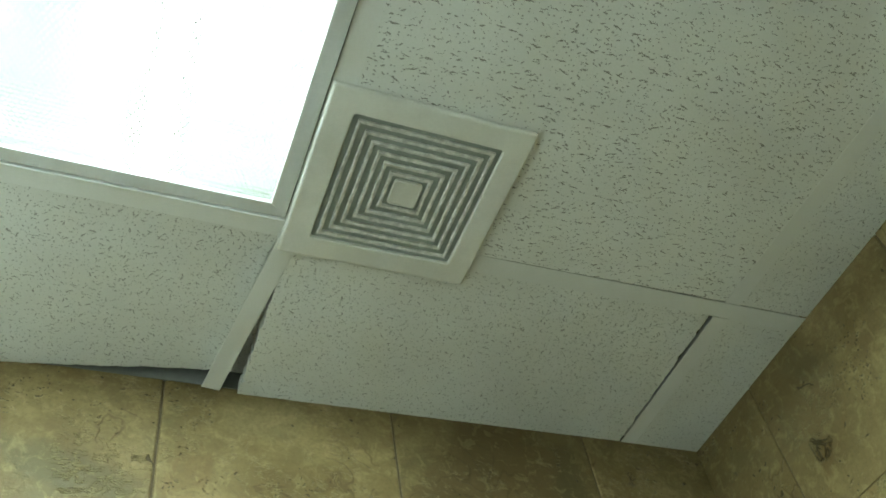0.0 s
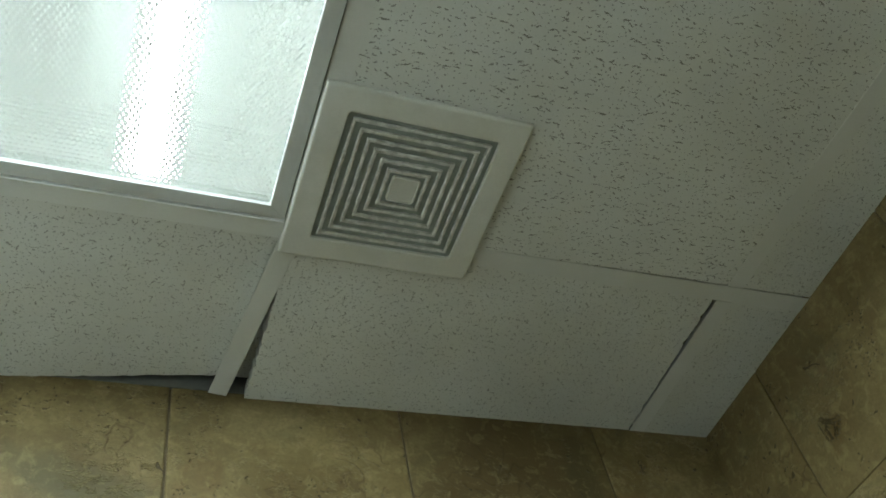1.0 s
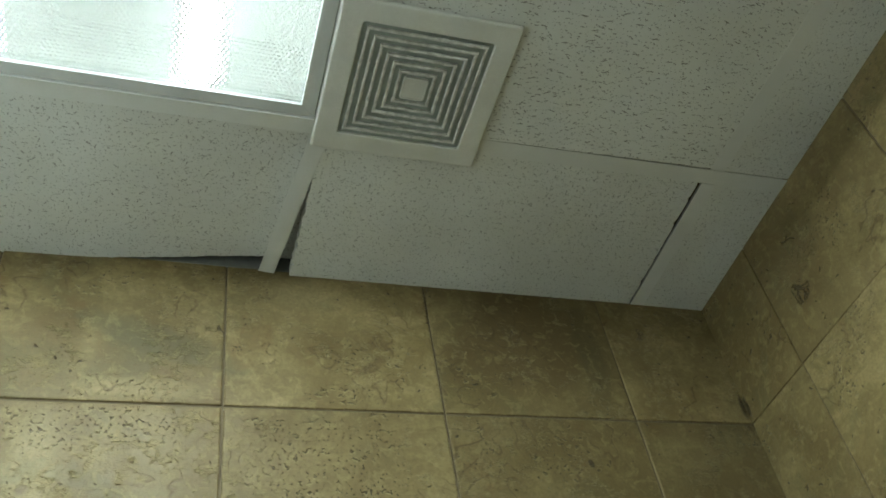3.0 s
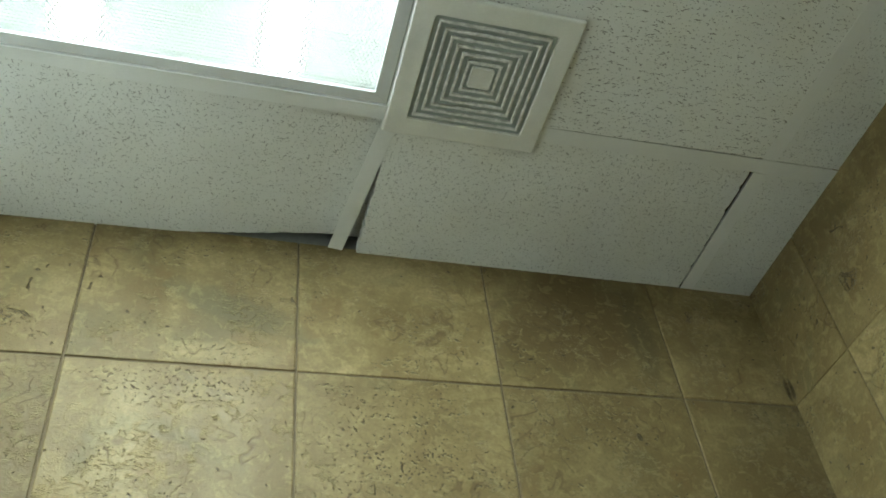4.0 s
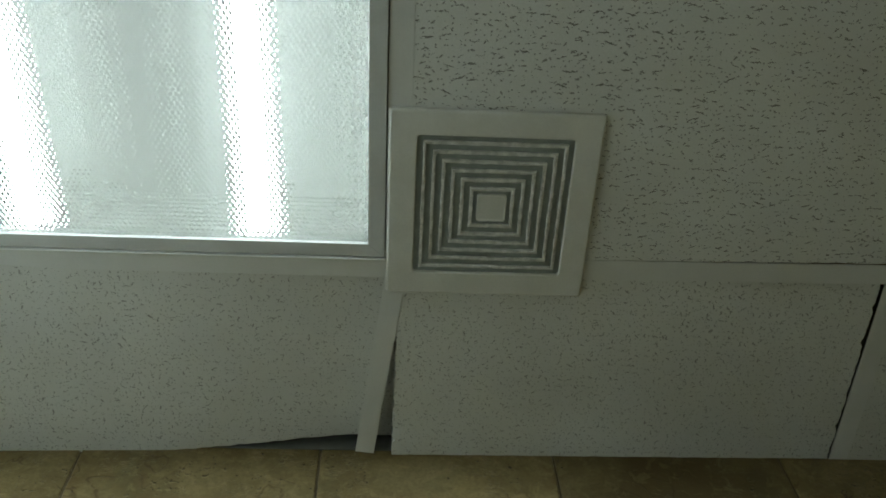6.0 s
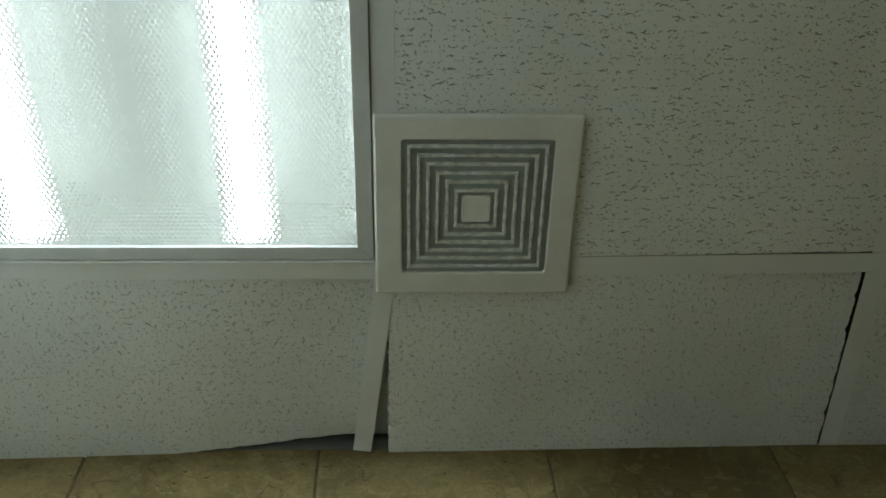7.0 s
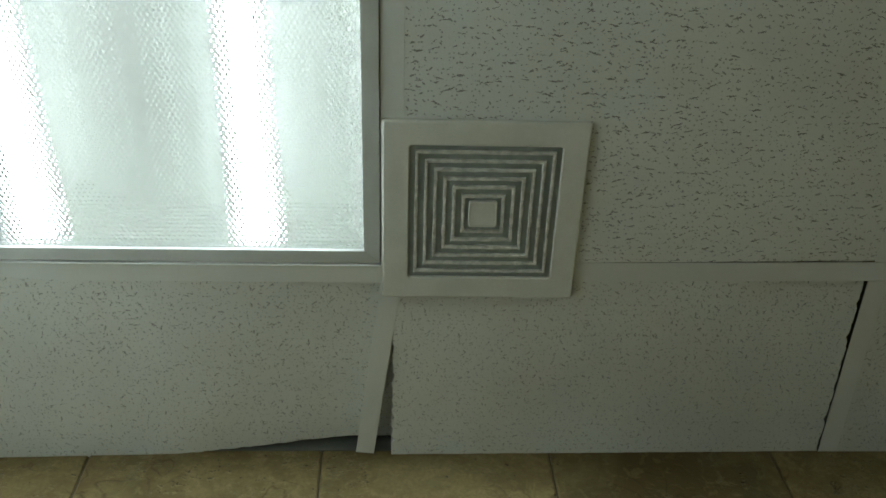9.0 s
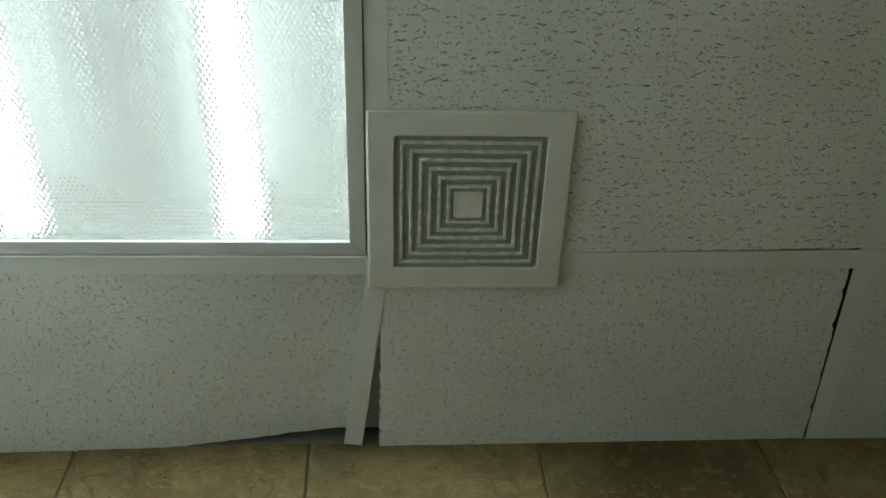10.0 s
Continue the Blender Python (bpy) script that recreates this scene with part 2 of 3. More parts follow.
def lens_material():
    """The moulded lower face of the lens: clear acrylic with a little milk and gloss."""
    m, t, b = material("prismatic_acrylic")
    clear = t.nodes.new("ShaderNodeBsdfRefraction")
    clear.inputs["Color"].default_value = LENS_TINT
    clear.inputs["Roughness"].default_value = 0.05
    clear.inputs["IOR"].default_value = 1.49
    milk = t.nodes.new("ShaderNodeBsdfTranslucent")
    milk.inputs["Color"].default_value = rgb(0.10, 0.104, 0.10)
    blend = t.nodes.new("ShaderNodeMixShader")
    blend.inputs[0].default_value = 0.10
    t.links.new(clear.outputs[0], blend.inputs[1])
    t.links.new(milk.outputs[0], blend.inputs[2])
    gloss = t.nodes.new("ShaderNodeBsdfGlossy")
    gloss.inputs["Roughness"].default_value = 0.25
    top = t.nodes.new("ShaderNodeMixShader")
    top.inputs[0].default_value = 0.04
    t.links.new(blend.outputs[0], top.inputs[1])
    t.links.new(gloss.outputs[0], top.inputs[2])
    t.links.new(top.outputs[0], t.nodes["Material Output"].inputs["Surface"])
    return m


def flat_lens_material():
    """The smooth upper face and the edges of the lens."""
    m, t, b = material("smooth_acrylic")
    clear = t.nodes.new("ShaderNodeBsdfGlass")
    clear.inputs["Color"].default_value = LENS_TINT
    clear.inputs["Roughness"].default_value = 0.006
    clear.inputs["IOR"].default_value = 1.49
    t.links.new(clear.outputs[0], t.nodes["Material Output"].inputs["Surface"])
    return m


def tube_material(name, strength):
    m, t, b = material(name)
    b.inputs["Base Color"].default_value = rgb(0.85, 0.88, 0.85)
    b.inputs["Emission Color"].default_value = (*TUBE_COLOUR, 1)
    b.inputs["Emission Strength"].default_value = strength
    return m


LENS_TINT = rgb(0.530, 0.526, 0.510)
TILE_TONE = 0.405
M_TILE_WORM = ceiling_material("mineral_fibre_random", False)
M_TILE_RUN = ceiling_material("mineral_fibre_directional", True)
M_TRAV = travertine_material()
M_GROUT = plain_material("grout", rgb(0.085, 0.062, 0.032), rgb(0.130, 0.100, 0.056), 0.9, 40.0, 400.0, 0.0008)
M_TEE = plain_material("painted_steel_grid", rgb(0.65, 0.665, 0.63), rgb(0.71, 0.725, 0.695), 0.45, 9.0, 300.0, 0.0001)
M_DOOR = plain_material("painted_troffer_frame", rgb(0.53, 0.55, 0.53), rgb(0.59, 0.61, 0.59), 0.45, 12.0, 300.0, 0.0001)
M_PLASTIC = plain_material("aged_white_plastic", rgb(0.61, 0.615, 0.56), rgb(0.69, 0.695, 0.64), 0.5, 14.0, 350.0, 0.0002)
M_DUSTY = plain_material("dusty_white_plastic", rgb(0.46, 0.465, 0.43), rgb(0.72, 0.72, 0.67), 0.75, 90.0, 500.0, 0.0008)
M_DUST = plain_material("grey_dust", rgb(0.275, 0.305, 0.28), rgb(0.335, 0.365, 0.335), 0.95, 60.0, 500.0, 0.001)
M_REFLECTOR = plain_material("white_enamel_reflector", rgb(0.84, 0.86, 0.84), rgb(0.88, 0.90, 0.88), 0.5, 6.0, 200.0, 0.0001)
M_TUBE = tube_material("lit_fluorescent_glass", TUBE_STRENGTH)
M_TUBE_BACK = tube_material("dimmed_fluorescent_glass", TUBE_BACK)
M_CAP = plain_material("aluminium_cap", rgb(0.6, 0.6, 0.6), rgb(0.7, 0.7, 0.7), 0.35, 30.0, 300.0, 0.0001, 1.0)
M_LENS = lens_material()
M_LENS_TOP = flat_lens_material()
M_PAINT = plain_material("grey_wall_paint", rgb(0.27, 0.265, 0.24), rgb(0.33, 0.325, 0.30), 0.7, 4.0, 200.0, 0.0004)
M_WHITE = plain_material("white_wall_paint", rgb(0.74, 0.74, 0.70), rgb(0.80, 0.80, 0.77), 0.6, 4.0, 200.0, 0.0004)
M_FLOOR = plain_material("grey_floor", rgb(0.20, 0.195, 0.18), rgb(0.27, 0.265, 0.245), 0.5, 6.0, 120.0, 0.0005)
M_SLAB = plain_material("bare_concrete", rgb(0.16, 0.16, 0.15), rgb(0.24, 0.24, 0.22), 0.95, 5.0, 100.0, 0.002)

# dark colour stands in for the shade in the gap above the boards
M_PLASTER = plain_material("gap_shade_plaster", rgb(0.12, 0.125, 0.115), rgb(0.17, 0.175, 0.16), 0.95, 7.0, 120.0, 0.001)


# ---- mesh helpers ----
def mesh_object(name, bm, mats, parent=None):
    bm.normal_update()
    me = bpy.data.meshes.new(name)
    bm.to_mesh(me)
    bm.free()
    for m in mats if isinstance(mats, (list, tuple)) else [mats]:
        me.materials.append(m)
    ob = new(name, me)
    ob.parent = parent
    return ob


def part(name, bm, mat, parent, label=""):
    return tagged(mesh_object(name, bm, mat, parent), label)


def add_box(bm, x0, x1, y0, y1, z0, z1, slot=0):
    vs = [bm.verts.new((x, y, z)) for z in (z0, z1) for y in (y0, y1) for x in (x0, x1)]
    for ids in ((0, 2, 3, 1), (4, 5, 7, 6), (0, 1, 5, 4), (2, 6, 7, 3), (0, 4, 6, 2), (1, 3, 7, 5)):
        bm.faces.new([vs[i] for i in ids]).material_index = slot
    return vs


def box(x0, x1, y0, y1, z0, z1, bevel=0.0):
    bm = bmesh.new()
    add_box(bm, x0, x1, y0, y1, z0, z1)
    if bevel:
        bmesh.ops.bevel(bm, geom=bm.edges[:], offset=bevel, segments=2, affect="EDGES", profile=0.5)
    return bm


def rounded_loop(bm, cx, cy, hx, hy, r, z, steps=5):
    out = []
    for qx, qy, a0 in ((1, 1, 0), (-1, 1, 90), (-1, -1, 180), (1, -1, 270)):
        for i in range(steps + 1):
            a = radians(a0 + 90 * i / steps)
            out.append(bm.verts.new((cx + qx * (hx - r) + r * math.cos(a), cy + qy * (hy - r) + r * math.sin(a), z)))
    return out


def lofted(cx, cy, profile, cap=False):
    """Rounded rectangles (half x, half y, corner radius, z) joined one to the next."""
    bm = bmesh.new()
    loops = [rounded_loop(bm, cx, cy, *p) for p in profile]
    for a, b in zip(loops, loops[1:]):
        n = len(a)
        for i in range(n):
            bm.faces.new((a[i], a[(i + 1) % n], b[(i + 1) % n], b[i]))
    if cap:
        bm.faces.new(loops[-1])
        bm.faces.new(list(reversed(loops[0])))
    bmesh.ops.recalc_face_normals(bm, faces=bm.faces[:])
    return bm


def tee_bar(name, a, b, width, label, drop=(0.0, 0.0)):
    """An inverted T of folded steel from a to b (plan points on its middle line)."""
    dx, dy = b[0] - a[0], b[1] - a[1]
    length = math.hypot(dx, dy)
    h = width / 2
    bm = bmesh.new()
    outline = [(-h, 0.0002), (-h + 0.0003, 0), (h - 0.0003, 0), (h, 0.0002), (h, 0.0005), (0.0012, 0.0006), (0.0012, 0.012), (0.003, 0.0125),
               (0.003, 0.0175), (-0.003, 0.0175), (-0.003, 0.0125), (-0.0012, 0.012), (-0.0012, 0.0006), (-h, 0.0005)]
    ends = []
    for s in (0, 1):
        px, py = a[0] + dx * s, a[1] + dy * s
        nx, ny = dy / length, -dx / length
        ends.append([bm.verts.new((px + nx * u, py + ny * u, CEIL - drop[s] + v)) for u, v in outline])
    n = len(outline)
    for i in range(n):
        bm.faces.new((ends[0][i], ends[0][(i + 1) % n], ends[1][(i + 1) % n], ends[1][i]))
    bm.faces.new(ends[0])
    bm.faces.new(list(reversed(ends[1])))
    bmesh.ops.recalc_face_normals(bm, faces=bm.faces[:])
    return tagged(mesh_object(name, bm, M_TEE), label, "ceiling grid", "bars of the ceiling grid", "structure")


# ---- the ceiling: lay-in boards in one mesh ----
rng = random.Random(7)


def ragged_edge(p, q, steps, rough, chips):
    pts = []
    for i in range(steps):
        s = i / steps
        x, y = p[0] + (q[0] - p[0]) * s, p[1] + (q[1] - p[1]) * s
        if 0 < i:
            nx, ny = q[1] - p[1], p[0] - q[0]
            ln = math.hypot(nx, ny)
            off = rough * (rng.random() - 0.5) + (chips * rng.random() if rng.random() < 0.18 else 0)
            x, y = x - nx / ln * off, y - ny / ln * off
        pts.append((x, y))
    return pts


def add_board(bm, corners, slot, rough=(0, 0, 0, 0), chips=(0, 0, 0, 0), plane=(0.0, 0.0, 0.0), thick=0.016, lift=0.0006):
    """One board; corners run counter-clockwise from above. plane: rise in x, rise in y, and constant."""
    pts = []
    for i in range(4):
        steps = 46 if rough[i] else 1
        pts += ragged_edge(corners[i], corners[(i + 1) % 4], steps, rough[i], chips[i])
    low = [bm.verts.new((x, y, CEIL + lift + plane[0] * x + plane[1] * y + plane[2])) for x, y in pts]
    high = [bm.verts.new((v.co.x, v.co.y, v.co.z + thick)) for v in low]
    n = len(low)
    bm.faces.new(list(reversed(low))).material_index = slot
    bm.faces.new(high).material_index = slot
    for i in range(n):
        bm.faces.new((low[i], low[(i + 1) % n], high[(i + 1) % n], high[i])).material_index = slot


bm = bmesh.new()
# left board of the back row, cut askew along the wall
nx, ny, sheet = 60, 8, []
for j in range(ny + 1):
    row = []
    for i in range(nx + 1):
        s, r = i / nx, j / ny
        x = -0.609 + (0.611 - 0.030 * r) * s
        back = 0.004 - 0.028 * max(0.0, (s - 0.48) / 0.52) ** 1.1 + (rng.random() - 0.5) * 0.0022
        y = -0.300 + (back + 0.300) * r
        row.append((x, y, CEIL + 0.0006 + 0.029 * min(0.0, x + 0.10) * r + 0.0085 * max(0.0, (s - 0.5) / 0.5) ** 1.4))
    sheet.append(row)
low = [[bm.verts.new(p) for p in row] for row in sheet]
high = [[bm.verts.new((x, y, z + 0.016)) for x, y, z in row] for row in sheet]
for j in range(ny):
    for i in range(nx):
        bm.faces.new((low[j][i], low[j + 1][i], low[j + 1][i + 1], low[j][i + 1]))
        bm.faces.new((high[j][i], high[j][i + 1], high[j + 1][i + 1], high[j + 1][i]))
for i in range(nx):
    bm.faces.new((low[ny][i], high[ny][i], high[ny][i + 1], low[ny][i + 1]))
    bm.faces.new((low[0][i], low[0][i + 1], high[0][i + 1], high[0][i]))
for j in range(ny):
    bm.faces.new((low[j][nx], low[j + 1][nx], high[j + 1][nx], high[j][nx]))
    bm.faces.new((low[j][0], high[j][0], high[j + 1][0], low[j + 1][0]))
# middle board, slipped off its bar at the wall corner
add_board(bm, [(0.016, -0.300), (0.6082, -0.302), (0.6168, -0.001), (0.0125, -0.001)], 0, rough=(0, 0.0024, 0.0008, 0.0026), chips=(0, 0.0042, 0, 0.0035),
          plane=(0.011, -0.022, -0.0067))
add_board(bm, [(0.625, -0.306), (RIGHT + 0.002, -0.309), (RIGHT + 0.002, 0.0), (0.630, 0.0)], 0)
add_board(bm, [(LEFT, -0.300), (-0.632, -0.300), (-0.632, 0.001), (LEFT, 0.001)], 0)
# board added above the sprung bar, so that the gap shows dim grey
add_board(bm, [(-0.36, -0.275), (0.045, -0.275), (0.045, -0.006), (-0.36, -0.006)], 0, thick=0.010, lift=0.0265)
# boards in front of the cross bar
add_board(bm, [(0.012, -0.914), (0.620, -0.914), (0.620, -0.3165), (0.012, -0.3062)], 1, rough=(0, 0, 0.0012, 0), chips=(0, 0, 0.0015, 0))
add_board(bm, [(0.625, -0.914), (RIGHT, -0.914), (RIGHT, -0.3190), (0.625, -0.3160)], 0, rough=(0, 0, 0.0008, 0))
add_board(bm, [(LEFT, -1.53), (-0.622, -1.53), (-0.622, -0.300), (LEFT, -0.300)], 1)
add_board(bm, [(0.012, -1.53), (0.620, -1.53), (0.620, -0.920), (0.012, -0.920)], 1)
add_board(bm, [(0.625, -1.53), (RIGHT, -1.53), (RIGHT, -0.920), (0.625, -0.920)], 0)
add_board(bm, [(LEFT, -2.0), (RIGHT, -2.0), (RIGHT, -1.536), (LEFT, -1.536)], 1)
tagged(mesh_object("ceiling", bm, [M_TILE_WORM, M_TILE_RUN]), "off-white mineral fibre boards laid in a suspended grid", "ceiling", kind="structure")

BAR = "white painted steel bar of the suspended ceiling"
tee_bar("ceiling_grid_bar", (LEFT, -0.292), (0.012, -0.292), TEE + 0.001, BAR)
tee_bar("ceiling_grid_bar", (0.012, -0.2930), (RIGHT + 0.001, -0.3035), TEE + 0.001, BAR)
tee_bar("ceiling_grid_bar", (0.0125, -0.3070), (0.0125, -1.53), TEE, BAR)
tee_bar("ceiling_grid_bar", (0.6228, -0.3155), (0.6228, -1.53), TEE, BAR)
tee_bar("ceiling_grid_bar", (0.6228, -0.2875), (0.6315, -0.001), TEE, BAR)
tee_bar("ceiling_grid_bar", (-0.622, -0.2782), (-0.622, 0.0), TEE, BAR)
tee_bar("ceiling_grid_bar", (-0.622, -0.3058), (-0.622, -1.53), TEE, BAR)
tee_bar("ceiling_grid_bar", (LEFT, -1.545), (RIGHT - 0.001, -1.545), TEE, BAR)
tee_bar("ceiling_grid_bar", (0.026, -0.917), (0.609, -0.917), TEE, BAR)
# the bar that has swung out of line at the wall
tee_bar("bent_ceiling_grid_bar", (0.0115, -0.278), (-0.0240, -0.004), TEE - 0.001, "white steel grid bar sprung loose and hanging askew at the wall", (0.0012, 0.0060))


# ---- walls, floor, slab ----
def slab(name, x0, x1, y0, y1, z0, z1, mat, label, category):
    return tagged(mesh_object(name, box(x0, x1, y0, y1, z0, z1), mat), label, category, kind="structure")


wall_back = slab("wall_back", LEFT - 0.15, RIGHT + 0.15, 0.0022, 0.15, -0.1, 2.95, M_GROUT, "wall clad in square beige travertine tiles", "wall")
wall_right = slab("wall_right", 0.0022, 0.15, FRONT - 0.15, 0.02, -0.1, 2.95, M_GROUT, "side wall clad in square beige travertine tiles", "wall")
slab("wall_above_ceiling", LEFT, RIGHT, -0.0016, 0.0020, CEIL + 0.0012, 2.95, M_PLASTER, "bare wall above the suspended ceiling, coloured dark for the gap's shade", "wall")
SKEW = pose(RIGHT, 0, 0, 0, 0, -2.7)     # the side wall is a little out of square
wall_right.matrix_basis = SKEW
# out of view, set close and white to brighten the ceiling's left side
slab("bounce_wall_left", LEFT - 0.15, LEFT, FRONT, 0.002, 0, 2.95, M_WHITE, "unseen white wall placed to bounce light on to the ceiling", "wall")
slab("wall_front", LEFT - 0.15, RIGHT + 0.002, FRONT - 0.15, FRONT, 0, 2.95, M_PAINT, "plain grey painted wall", "wall")
slab("floor", LEFT, RIGHT + 0.002, FRONT, 0.002, -0.1, 0.0, M_FLOOR, "plain grey floor", "floor")
slab("roof_slab", LEFT - 0.15, RIGHT + 0.15, FRONT - 0.15, 0.15, 2.95, 3.05, M_SLAB, "bare concrete slab above the ceiling", "ceiling")


# ---- recessed fluorescent light ----
PRISM, PRISM_DEPTH = 0.0060, 0.0013


def prism_sheet(x0, x1, y0, y1, low, high, parent):
    """An acrylic sheet whose lower face is moulded into blunt six-sided points, packed like a honeycomb."""
    r = PRISM / math.sqrt(3)
    ring = [(r * math.cos(radians(60 * i + 30)), r * math.sin(radians(60 * i + 30))) for i in range(6)]
    verts, faces = [], []
    rise = r * 1.5
    for j in range(int((y1 - y0) / rise) + 1):
        for i in range(int((x1 - x0) / PRISM) + 1):
            cx, cy = x0 + PRISM * (i + 0.5 * (j % 2)), y0 + rise * j
            n = len(verts)
            verts.append((cx, cy, low - PRISM_DEPTH))
            for size, deep in ((0.50, 0.63), (1.0, 0.0)):
                verts += [(cx + u * size, cy + v * size, low - PRISM_DEPTH * deep) for u, v in ring]
            for k in range(6):
                q = (k + 1) % 6
                faces += [(n, n + 1 + q, n + 1 + k), (n + 1 + k, n + 1 + q, n + 7 + q, n + 7 + k)]
    n = len(verts)
    verts += [(x0 - 0.003, y0 - 0.003, high), (x1 + 0.003, y0 - 0.003, high), (x1 + 0.003, y1 + 0.003, high), (x0 - 0.003, y1 + 0.003, high)]
    faces.append((n, n + 1, n + 2, n + 3))
    me = bpy.data.meshes.new("lens")
    me.from_pydata(verts, [], faces)
    me.materials.append(M_LENS)
    me.materials.append(M_LENS_TOP)
    me.polygons[len(faces) - 1].material_index = 1
    me.update()
    ob = new("lens", me)
    ob.parent = parent
    return tagged(ob, "clear prismatic acrylic lens")


def fluorescent_light():
    x0, x1, y0, y1 = -0.6085, -0.001, -1.525, -0.3065
    cx, cy = (x0 + x1) / 2, (y0 + y1) / 2
    hx, hy = (x1 - x0) / 2, (y1 - y0) / 2
    top = new("fluorescent_light")
    top.location = (0, 0, 0)
    # housing: a pan with sloped sides
    pan = lofted(cx, cy, [(hx - 0.005, hy - 0.005, 0.002, CEIL + 0.0146), (hx - 0.004, hy - 0.004, 0.002, CEIL + 0.020), (hx - 0.004, hy + 0.040, 0.002, CEIL + 0.021), (hx - 0.030, hy + 0.040, 0.002, CEIL + 0.135)])
    bm = pan
    bm.verts.ensure_lookup_table()
    last = [v for v in bm.verts if v.co.z > CEIL + 0.10]
    bm.faces.new(last)
    bmesh.ops.recalc_face_normals(bm, faces=bm.faces[:])
    part("housing", bm, M_REFLECTOR, top, "white enamelled sheet steel pan")
    # ballast cover between the tubes
    bm = bmesh.new()
    prof = [(-0.070, CEIL + 0.134), (-0.052, CEIL + 0.120), (0.052, CEIL + 0.120), (0.070, CEIL + 0.134)]
    ends = [[bm.verts.new((cx + u, yy, w)) for u, w in prof] for yy in (y0 - 0.038, y1 + 0.038)]
    for i in range(3):
        bm.faces.new((ends[0][i], ends[0][i + 1], ends[1][i + 1], ends[1][i]))
    bm.faces.new(ends[0]), bm.faces.new(ends[1])
    bmesh.ops.recalc_face_normals(bm, faces=bm.faces[:])
    part("ballast_cover", bm, M_REFLECTOR, top, "white folded steel cover")
    # door frame, four mitred bars, a little below the grid
    w, wx, lo, hi = 0.0168, 0.0194, CEIL - 0.0030, CEIL + 0.0145
    ox0, ox1, oy0, oy1 = x0 + 0.0006, x1 - 0.0007, y0 + 0.0006, y1 - 0.0019
    g = 0.0002
    bars = [[(ox0 + g, oy1), (ox1 - g, oy1), (ox1 - wx - g, oy1 - w), (ox0 + w + g, oy1 - w)],
            [(ox0 + g, oy0), (ox1 - g, oy0), (ox1 - wx - g, oy0 + w), (ox0 + w + g, oy0 + w)],
            [(ox0, oy0 + g), (ox0, oy1 - g), (ox0 + w, oy1 - w - g), (ox0 + w, oy0 + w + g)],
            [(ox1, oy0 + g), (ox1, oy1 - g), (ox1 - wx, oy1 - w - g), (ox1 - wx, oy0 + w + g)]]
    for quad in bars:
        bm = bmesh.new()
        a = [bm.verts.new((x, y, lo)) for x, y in quad]
        b = [bm.verts.new((x, y, hi)) for x, y in quad]
        bm.faces.new(a), bm.faces.new(b)
        for i in range(4):
            bm.faces.new((a[i], a[(i + 1) % 4], b[(i + 1) % 4], b[i]))
        bmesh.ops.recalc_face_normals(bm, faces=bm.faces[:])
        bmesh.ops.bevel(bm, geom=[e for e in bm.edges if e.calc_length() > 0.1], offset=0.0006, segments=2, affect="EDGES", profile=0.5)
        part("frame_bar", bm, M_DOOR, top, "grey-white painted frame")
    lip = lofted(cx, y1 + 0.0012, [(hx, 0.0010, 0.0006, CEIL + 0.002), (hx, 0.0010, 0.0006, CEIL - 0.0040), (hx - 0.0003, 0.0006, 0.0004, CEIL - 0.0046)], cap=True)
    part("lip", lip, M_REFLECTOR, top, "thin white rolled steel edge")
    lens = prism_sheet(ox0 + w - 0.004, ox1 - wx + 0.004, oy0 + w - 0.004, oy1 - w + 0.004, CEIL + 0.0022, CEIL + 0.0050, top)
    lens.visible_shadow = False
    for tx in (-0.428, -0.156):
        bm = bmesh.new()
        bmesh.ops.create_cone(bm, cap_ends=True, segments=36, radius1=0.0190, radius2=0.0190, depth=1.236,
                              matrix=pose(tx, cy, CEIL + TUBE_RISE, 90))
        for f in bm.faces:
            f.smooth = len(f.verts) == 4
            f.normal_update()
            # only the underside glows fully, an added split that narrows the spread of light
            f.material_index = 0 if f.normal.z < -0.766 else 1
        tube = part("tube", bm, [M_TUBE, M_TUBE_BACK], top, "lit white fluorescent tube")
        for e in (-1, 1):
            bm = bmesh.new()
            bmesh.ops.create_cone(bm, cap_ends=True, segments=24, radius1=0.0195, radius2=0.0195, depth=0.010,
                                  matrix=pose(tx, cy + e * 0.6230, CEIL + TUBE_RISE, 90))
            part("end_cap", bm, M_CAP, tube, "aluminium end cap")
            part("lamp_holder", box(tx - 0.012, tx + 0.012, cy + e * 0.6330 - 0.005, cy + e * 0.6330 + 0.005, CEIL + 0.026, CEIL + 0.133, 0.002), M_PLASTIC, top, "white plastic lamp holder")
    return tagged(top, "lit recessed fluorescent light with a prismatic lens in the ceiling", "ceiling light")


fluorescent_light()


# ---- exhaust fan grille ----
fray = random.Random(23)


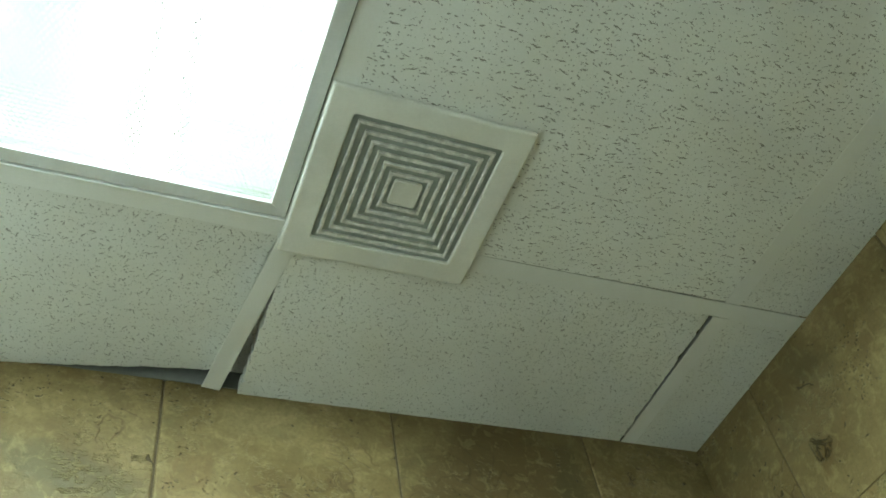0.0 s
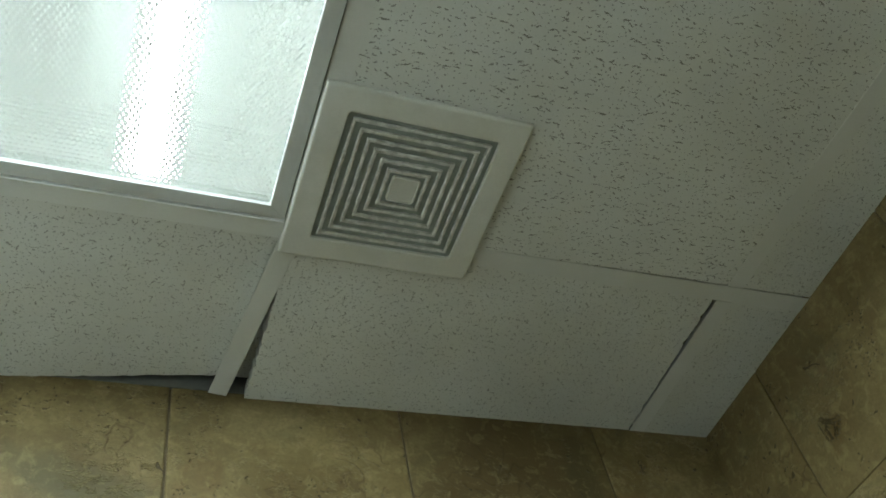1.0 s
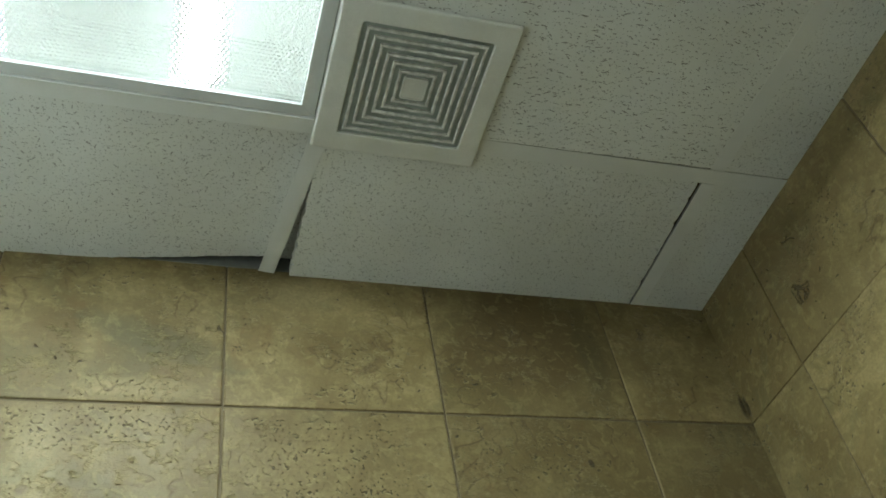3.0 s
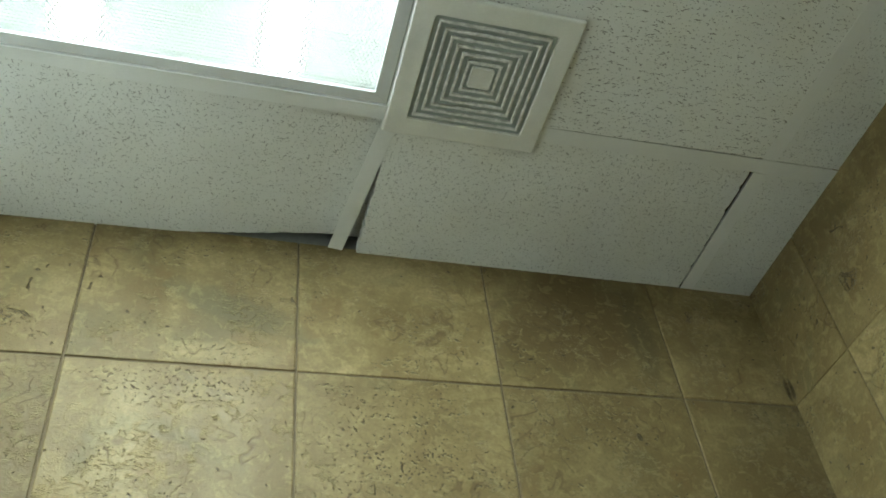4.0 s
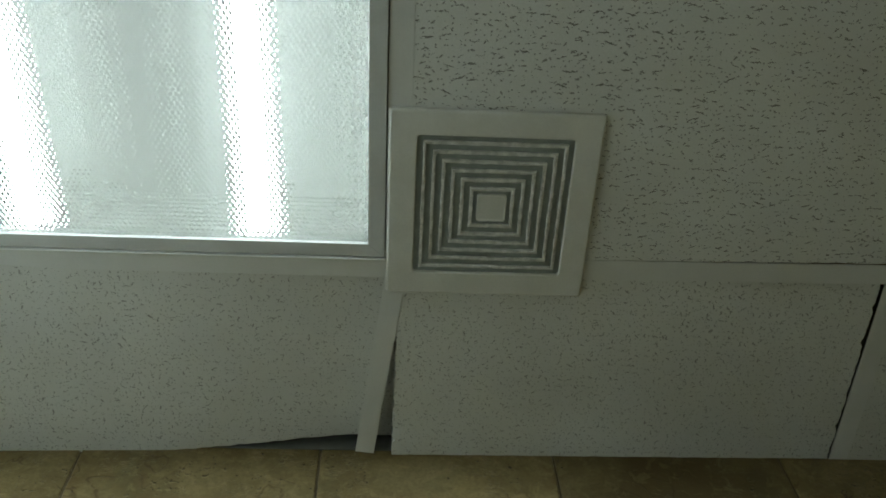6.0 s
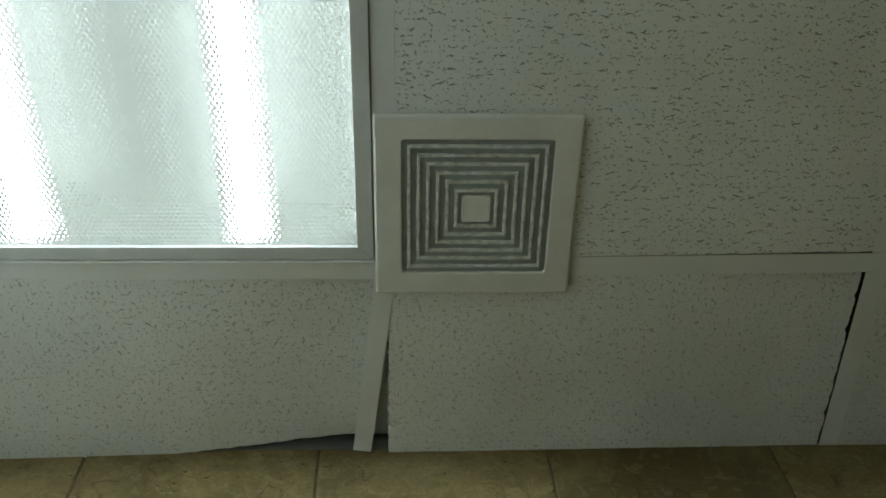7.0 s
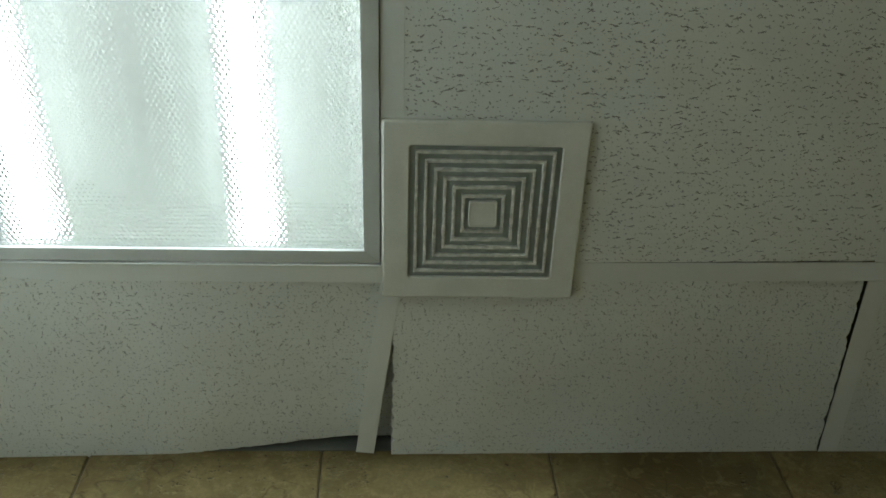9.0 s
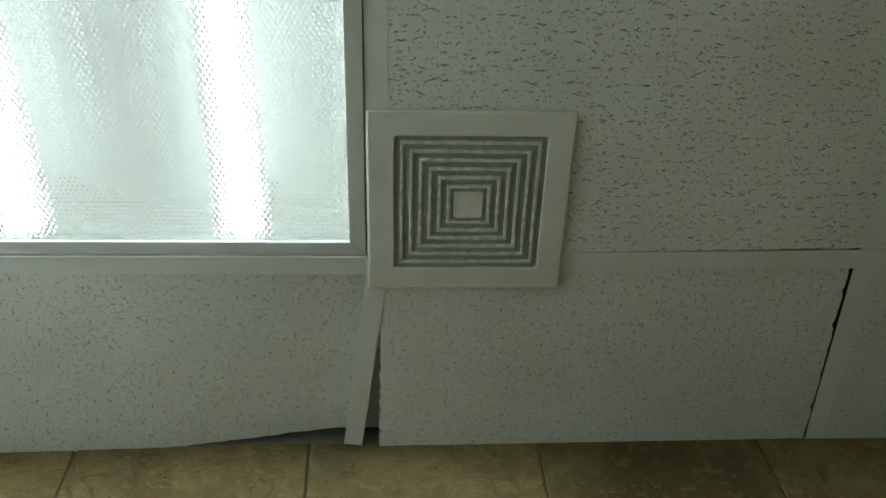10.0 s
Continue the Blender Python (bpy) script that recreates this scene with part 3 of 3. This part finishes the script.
def ragged_rib(cx, cy, half, w, top_z, low_z, steps=44):
    """A square ring of thin section whose edges are furred with dust."""
    bm = bmesh.new()
    path = []
    for k in range(4):
        a = ((1, -1), (1, 1), (-1, 1), (-1, -1))[k]
        b = ((1, 1), (-1, 1), (-1, -1), (1, -1))[k]
        for i in range(steps):
            q = i / steps
            path.append((a[0] + (b[0] - a[0]) * q, a[1] + (b[1] - a[1]) * q))
    rings = []
    drift = [0.0, 0.0]
    for u, v in path:
        drift = [0.6 * d + fray.uniform(-0.00032, 0.00032) for d in drift]
        out, inn = half + w + drift[0], half - w + drift[1]
        rings.append([bm.verts.new((cx + u * e, cy + v * e, z)) for e, z in
                      ((out, top_z), (out, low_z + 0.0008), (out - 0.0006, low_z), (inn + 0.0006, low_z), (inn, low_z + 0.0008), (inn, top_z))])
    n = len(rings)
    for i in range(n):
        p, q = rings[i], rings[(i + 1) % n]
        for j in range(6):
            bm.faces.new((p[j], p[(j + 1) % 6], q[(j + 1) % 6], q[j]))
    bmesh.ops.recalc_face_normals(bm, faces=bm.faces[:])
    return bm


def fan_grille():
    gx0, gx1, gy0, gy1 = 0.0004, 0.2362, -0.4946, -0.2612
    cx, cy = 0.1187, -0.3782
    fx, fy = (gx0 + gx1) / 2, (gy0 + gy1) / 2
    hx, hy = (gx1 - gx0) / 2, (gy1 - gy0) / 2
    base, face = CEIL - 0.0004, CEIL - 0.0066
    top = new("exhaust_fan_grille")
    ih = 0.0868
    bm = bmesh.new()
    loops = [rounded_loop(bm, fx, fy, hx, hy, 0.004, base), rounded_loop(bm, fx, fy, hx, hy, 0.004, face + 0.003),
             rounded_loop(bm, fx, fy, hx - 0.0009, hy - 0.0009, 0.0035, face + 0.0009), rounded_loop(bm, fx, fy, hx - 0.003, hy - 0.003, 0.003, face),
             rounded_loop(bm, cx, cy, ih + 0.0012, ih + 0.0012, 0.0045, face), rounded_loop(bm, cx, cy, ih, ih, 0.004, face + 0.001),
             rounded_loop(bm, cx, cy, ih, ih, 0.004, base)]
    for a, b in zip(loops, loops[1:]):
        for i in range(len(a)):
            bm.faces.new((a[i], a[(i + 1) % len(a)], b[(i + 1) % len(a)], b[i]))
    bmesh.ops.recalc_face_normals(bm, faces=bm.faces[:])
    part("face_plate", bm, M_PLASTIC, top)
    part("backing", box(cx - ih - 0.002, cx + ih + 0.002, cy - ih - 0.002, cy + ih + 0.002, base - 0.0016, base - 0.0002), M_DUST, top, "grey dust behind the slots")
    for k in range(6):
        m = 0.0233 + 0.0110 * k
        w = 0.0019
        bm = ragged_rib(cx, cy, m, w, base - 0.0016, face + 0.0008)
        part("rib", bm, M_DUSTY, top, "dusty white square rib")
    bm = lofted(cx, cy, [(0.0168, 0.0168, 0.004, base - 0.0016), (0.0168, 0.0168, 0.004, face + 0.0010), (0.0160, 0.0160, 0.0038, face + 0.0002),
                         (0.0150, 0.0150, 0.0034, face + 0.0002), (0.0145, 0.0145, 0.0032, face + 0.0008), (0.0140, 0.0140, 0.003, face + 0.0008)], cap=True)
    part("centre_plate", bm, M_PLASTIC, top)
    return tagged(top, "square off-white plastic fan grille with dusty concentric slots", "vent")


fan_grille()


# ---- wall tiles ----
def tile_mesh(w, h, depth=0.008, edge=0.0022):
    """A square tile in the x z plane, its face at y = 0, with eased edges."""
    me = bpy.data.meshes.new("tile")
    a, b = w / 2, h / 2
    v, f = [], []
    for ex, y in ((0.0, depth), (0.0, edge * 0.8), (edge * 0.35, edge * 0.22), (edge, 0.0)):
        v += [(-a + ex, y, -b + ex), (a - ex, y, -b + ex), (a - ex, y, b - ex), (-a + ex, y, b - ex)]
    for r in range(3):
        for i in range(4):
            f.append((r * 4 + i, r * 4 + (i + 1) % 4, r * 4 + 4 + (i + 1) % 4, r * 4 + 4 + i))
    f.append((12, 13, 14, 15))
    me.from_pydata(v, [], f)
    me.update()
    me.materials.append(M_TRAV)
    return me


def clad(wall, place, columns, rows, tilt, jitter, edge=0.0022):
    """Tiles on a wall: columns and rows are lists of (start, end) along it and up it; place turns them on to the wall."""
    made = {}
    for u0, u1 in columns:
        for z0, z1 in rows:
            key = (round(u1 - u0, 4), round(z1 - z0, 4))
            if key not in made:
                made[key] = tile_mesh(*key, edge=edge)
            ob = new("tile", made[key])
            wob = [jitter.uniform(-1, 1) for _ in range(4)]
            ob.parent = wall
            ob.matrix_basis = place @ pose(0, 0, 0, 0, tilt, 0) @ pose((u0 + u1) / 2, wob[0] * 0.0005, (z0 + z1) / 2, wob[1] * 0.12, 0, wob[2] * 0.12)


JOINT = 0.0029
lay = random.Random(11)
# back wall, turned about the joint crossing below the middle board
cols = [(PITCH * i + JOINT / 2, PITCH * (i + 1) - JOINT / 2) for i in range(-3, 1)]
cols.append((PITCH + JOINT / 2, PITCH + 0.222))
rows = [(PITCH * i + JOINT / 2, PITCH * (i + 1) - JOINT / 2) for i in range(-6, 2)]
clad(wall_back, pose(0.2360, 0, 2.1875), cols, rows, -0.85, lay)
# side wall, its level joints close and filled
CUT = -0.161        # the first upright joint, from the corner
close_rows = [(PITCH * i + 0.0004, PITCH * (i + 1) - 0.0004) for i in range(-6, 2)]
cols = [(CUT + JOINT / 2, -0.0002)] + [(CUT - PITCH * (i + 1) + JOINT / 2, CUT - PITCH * i - JOINT / 2) for i in range(6)]
cols = [(-b, -a) for a, b in cols]
clad(wall_right, pose(0, 0, 2.196, 0, 0, -90), cols, close_rows, 0.0, lay, 0.0010)
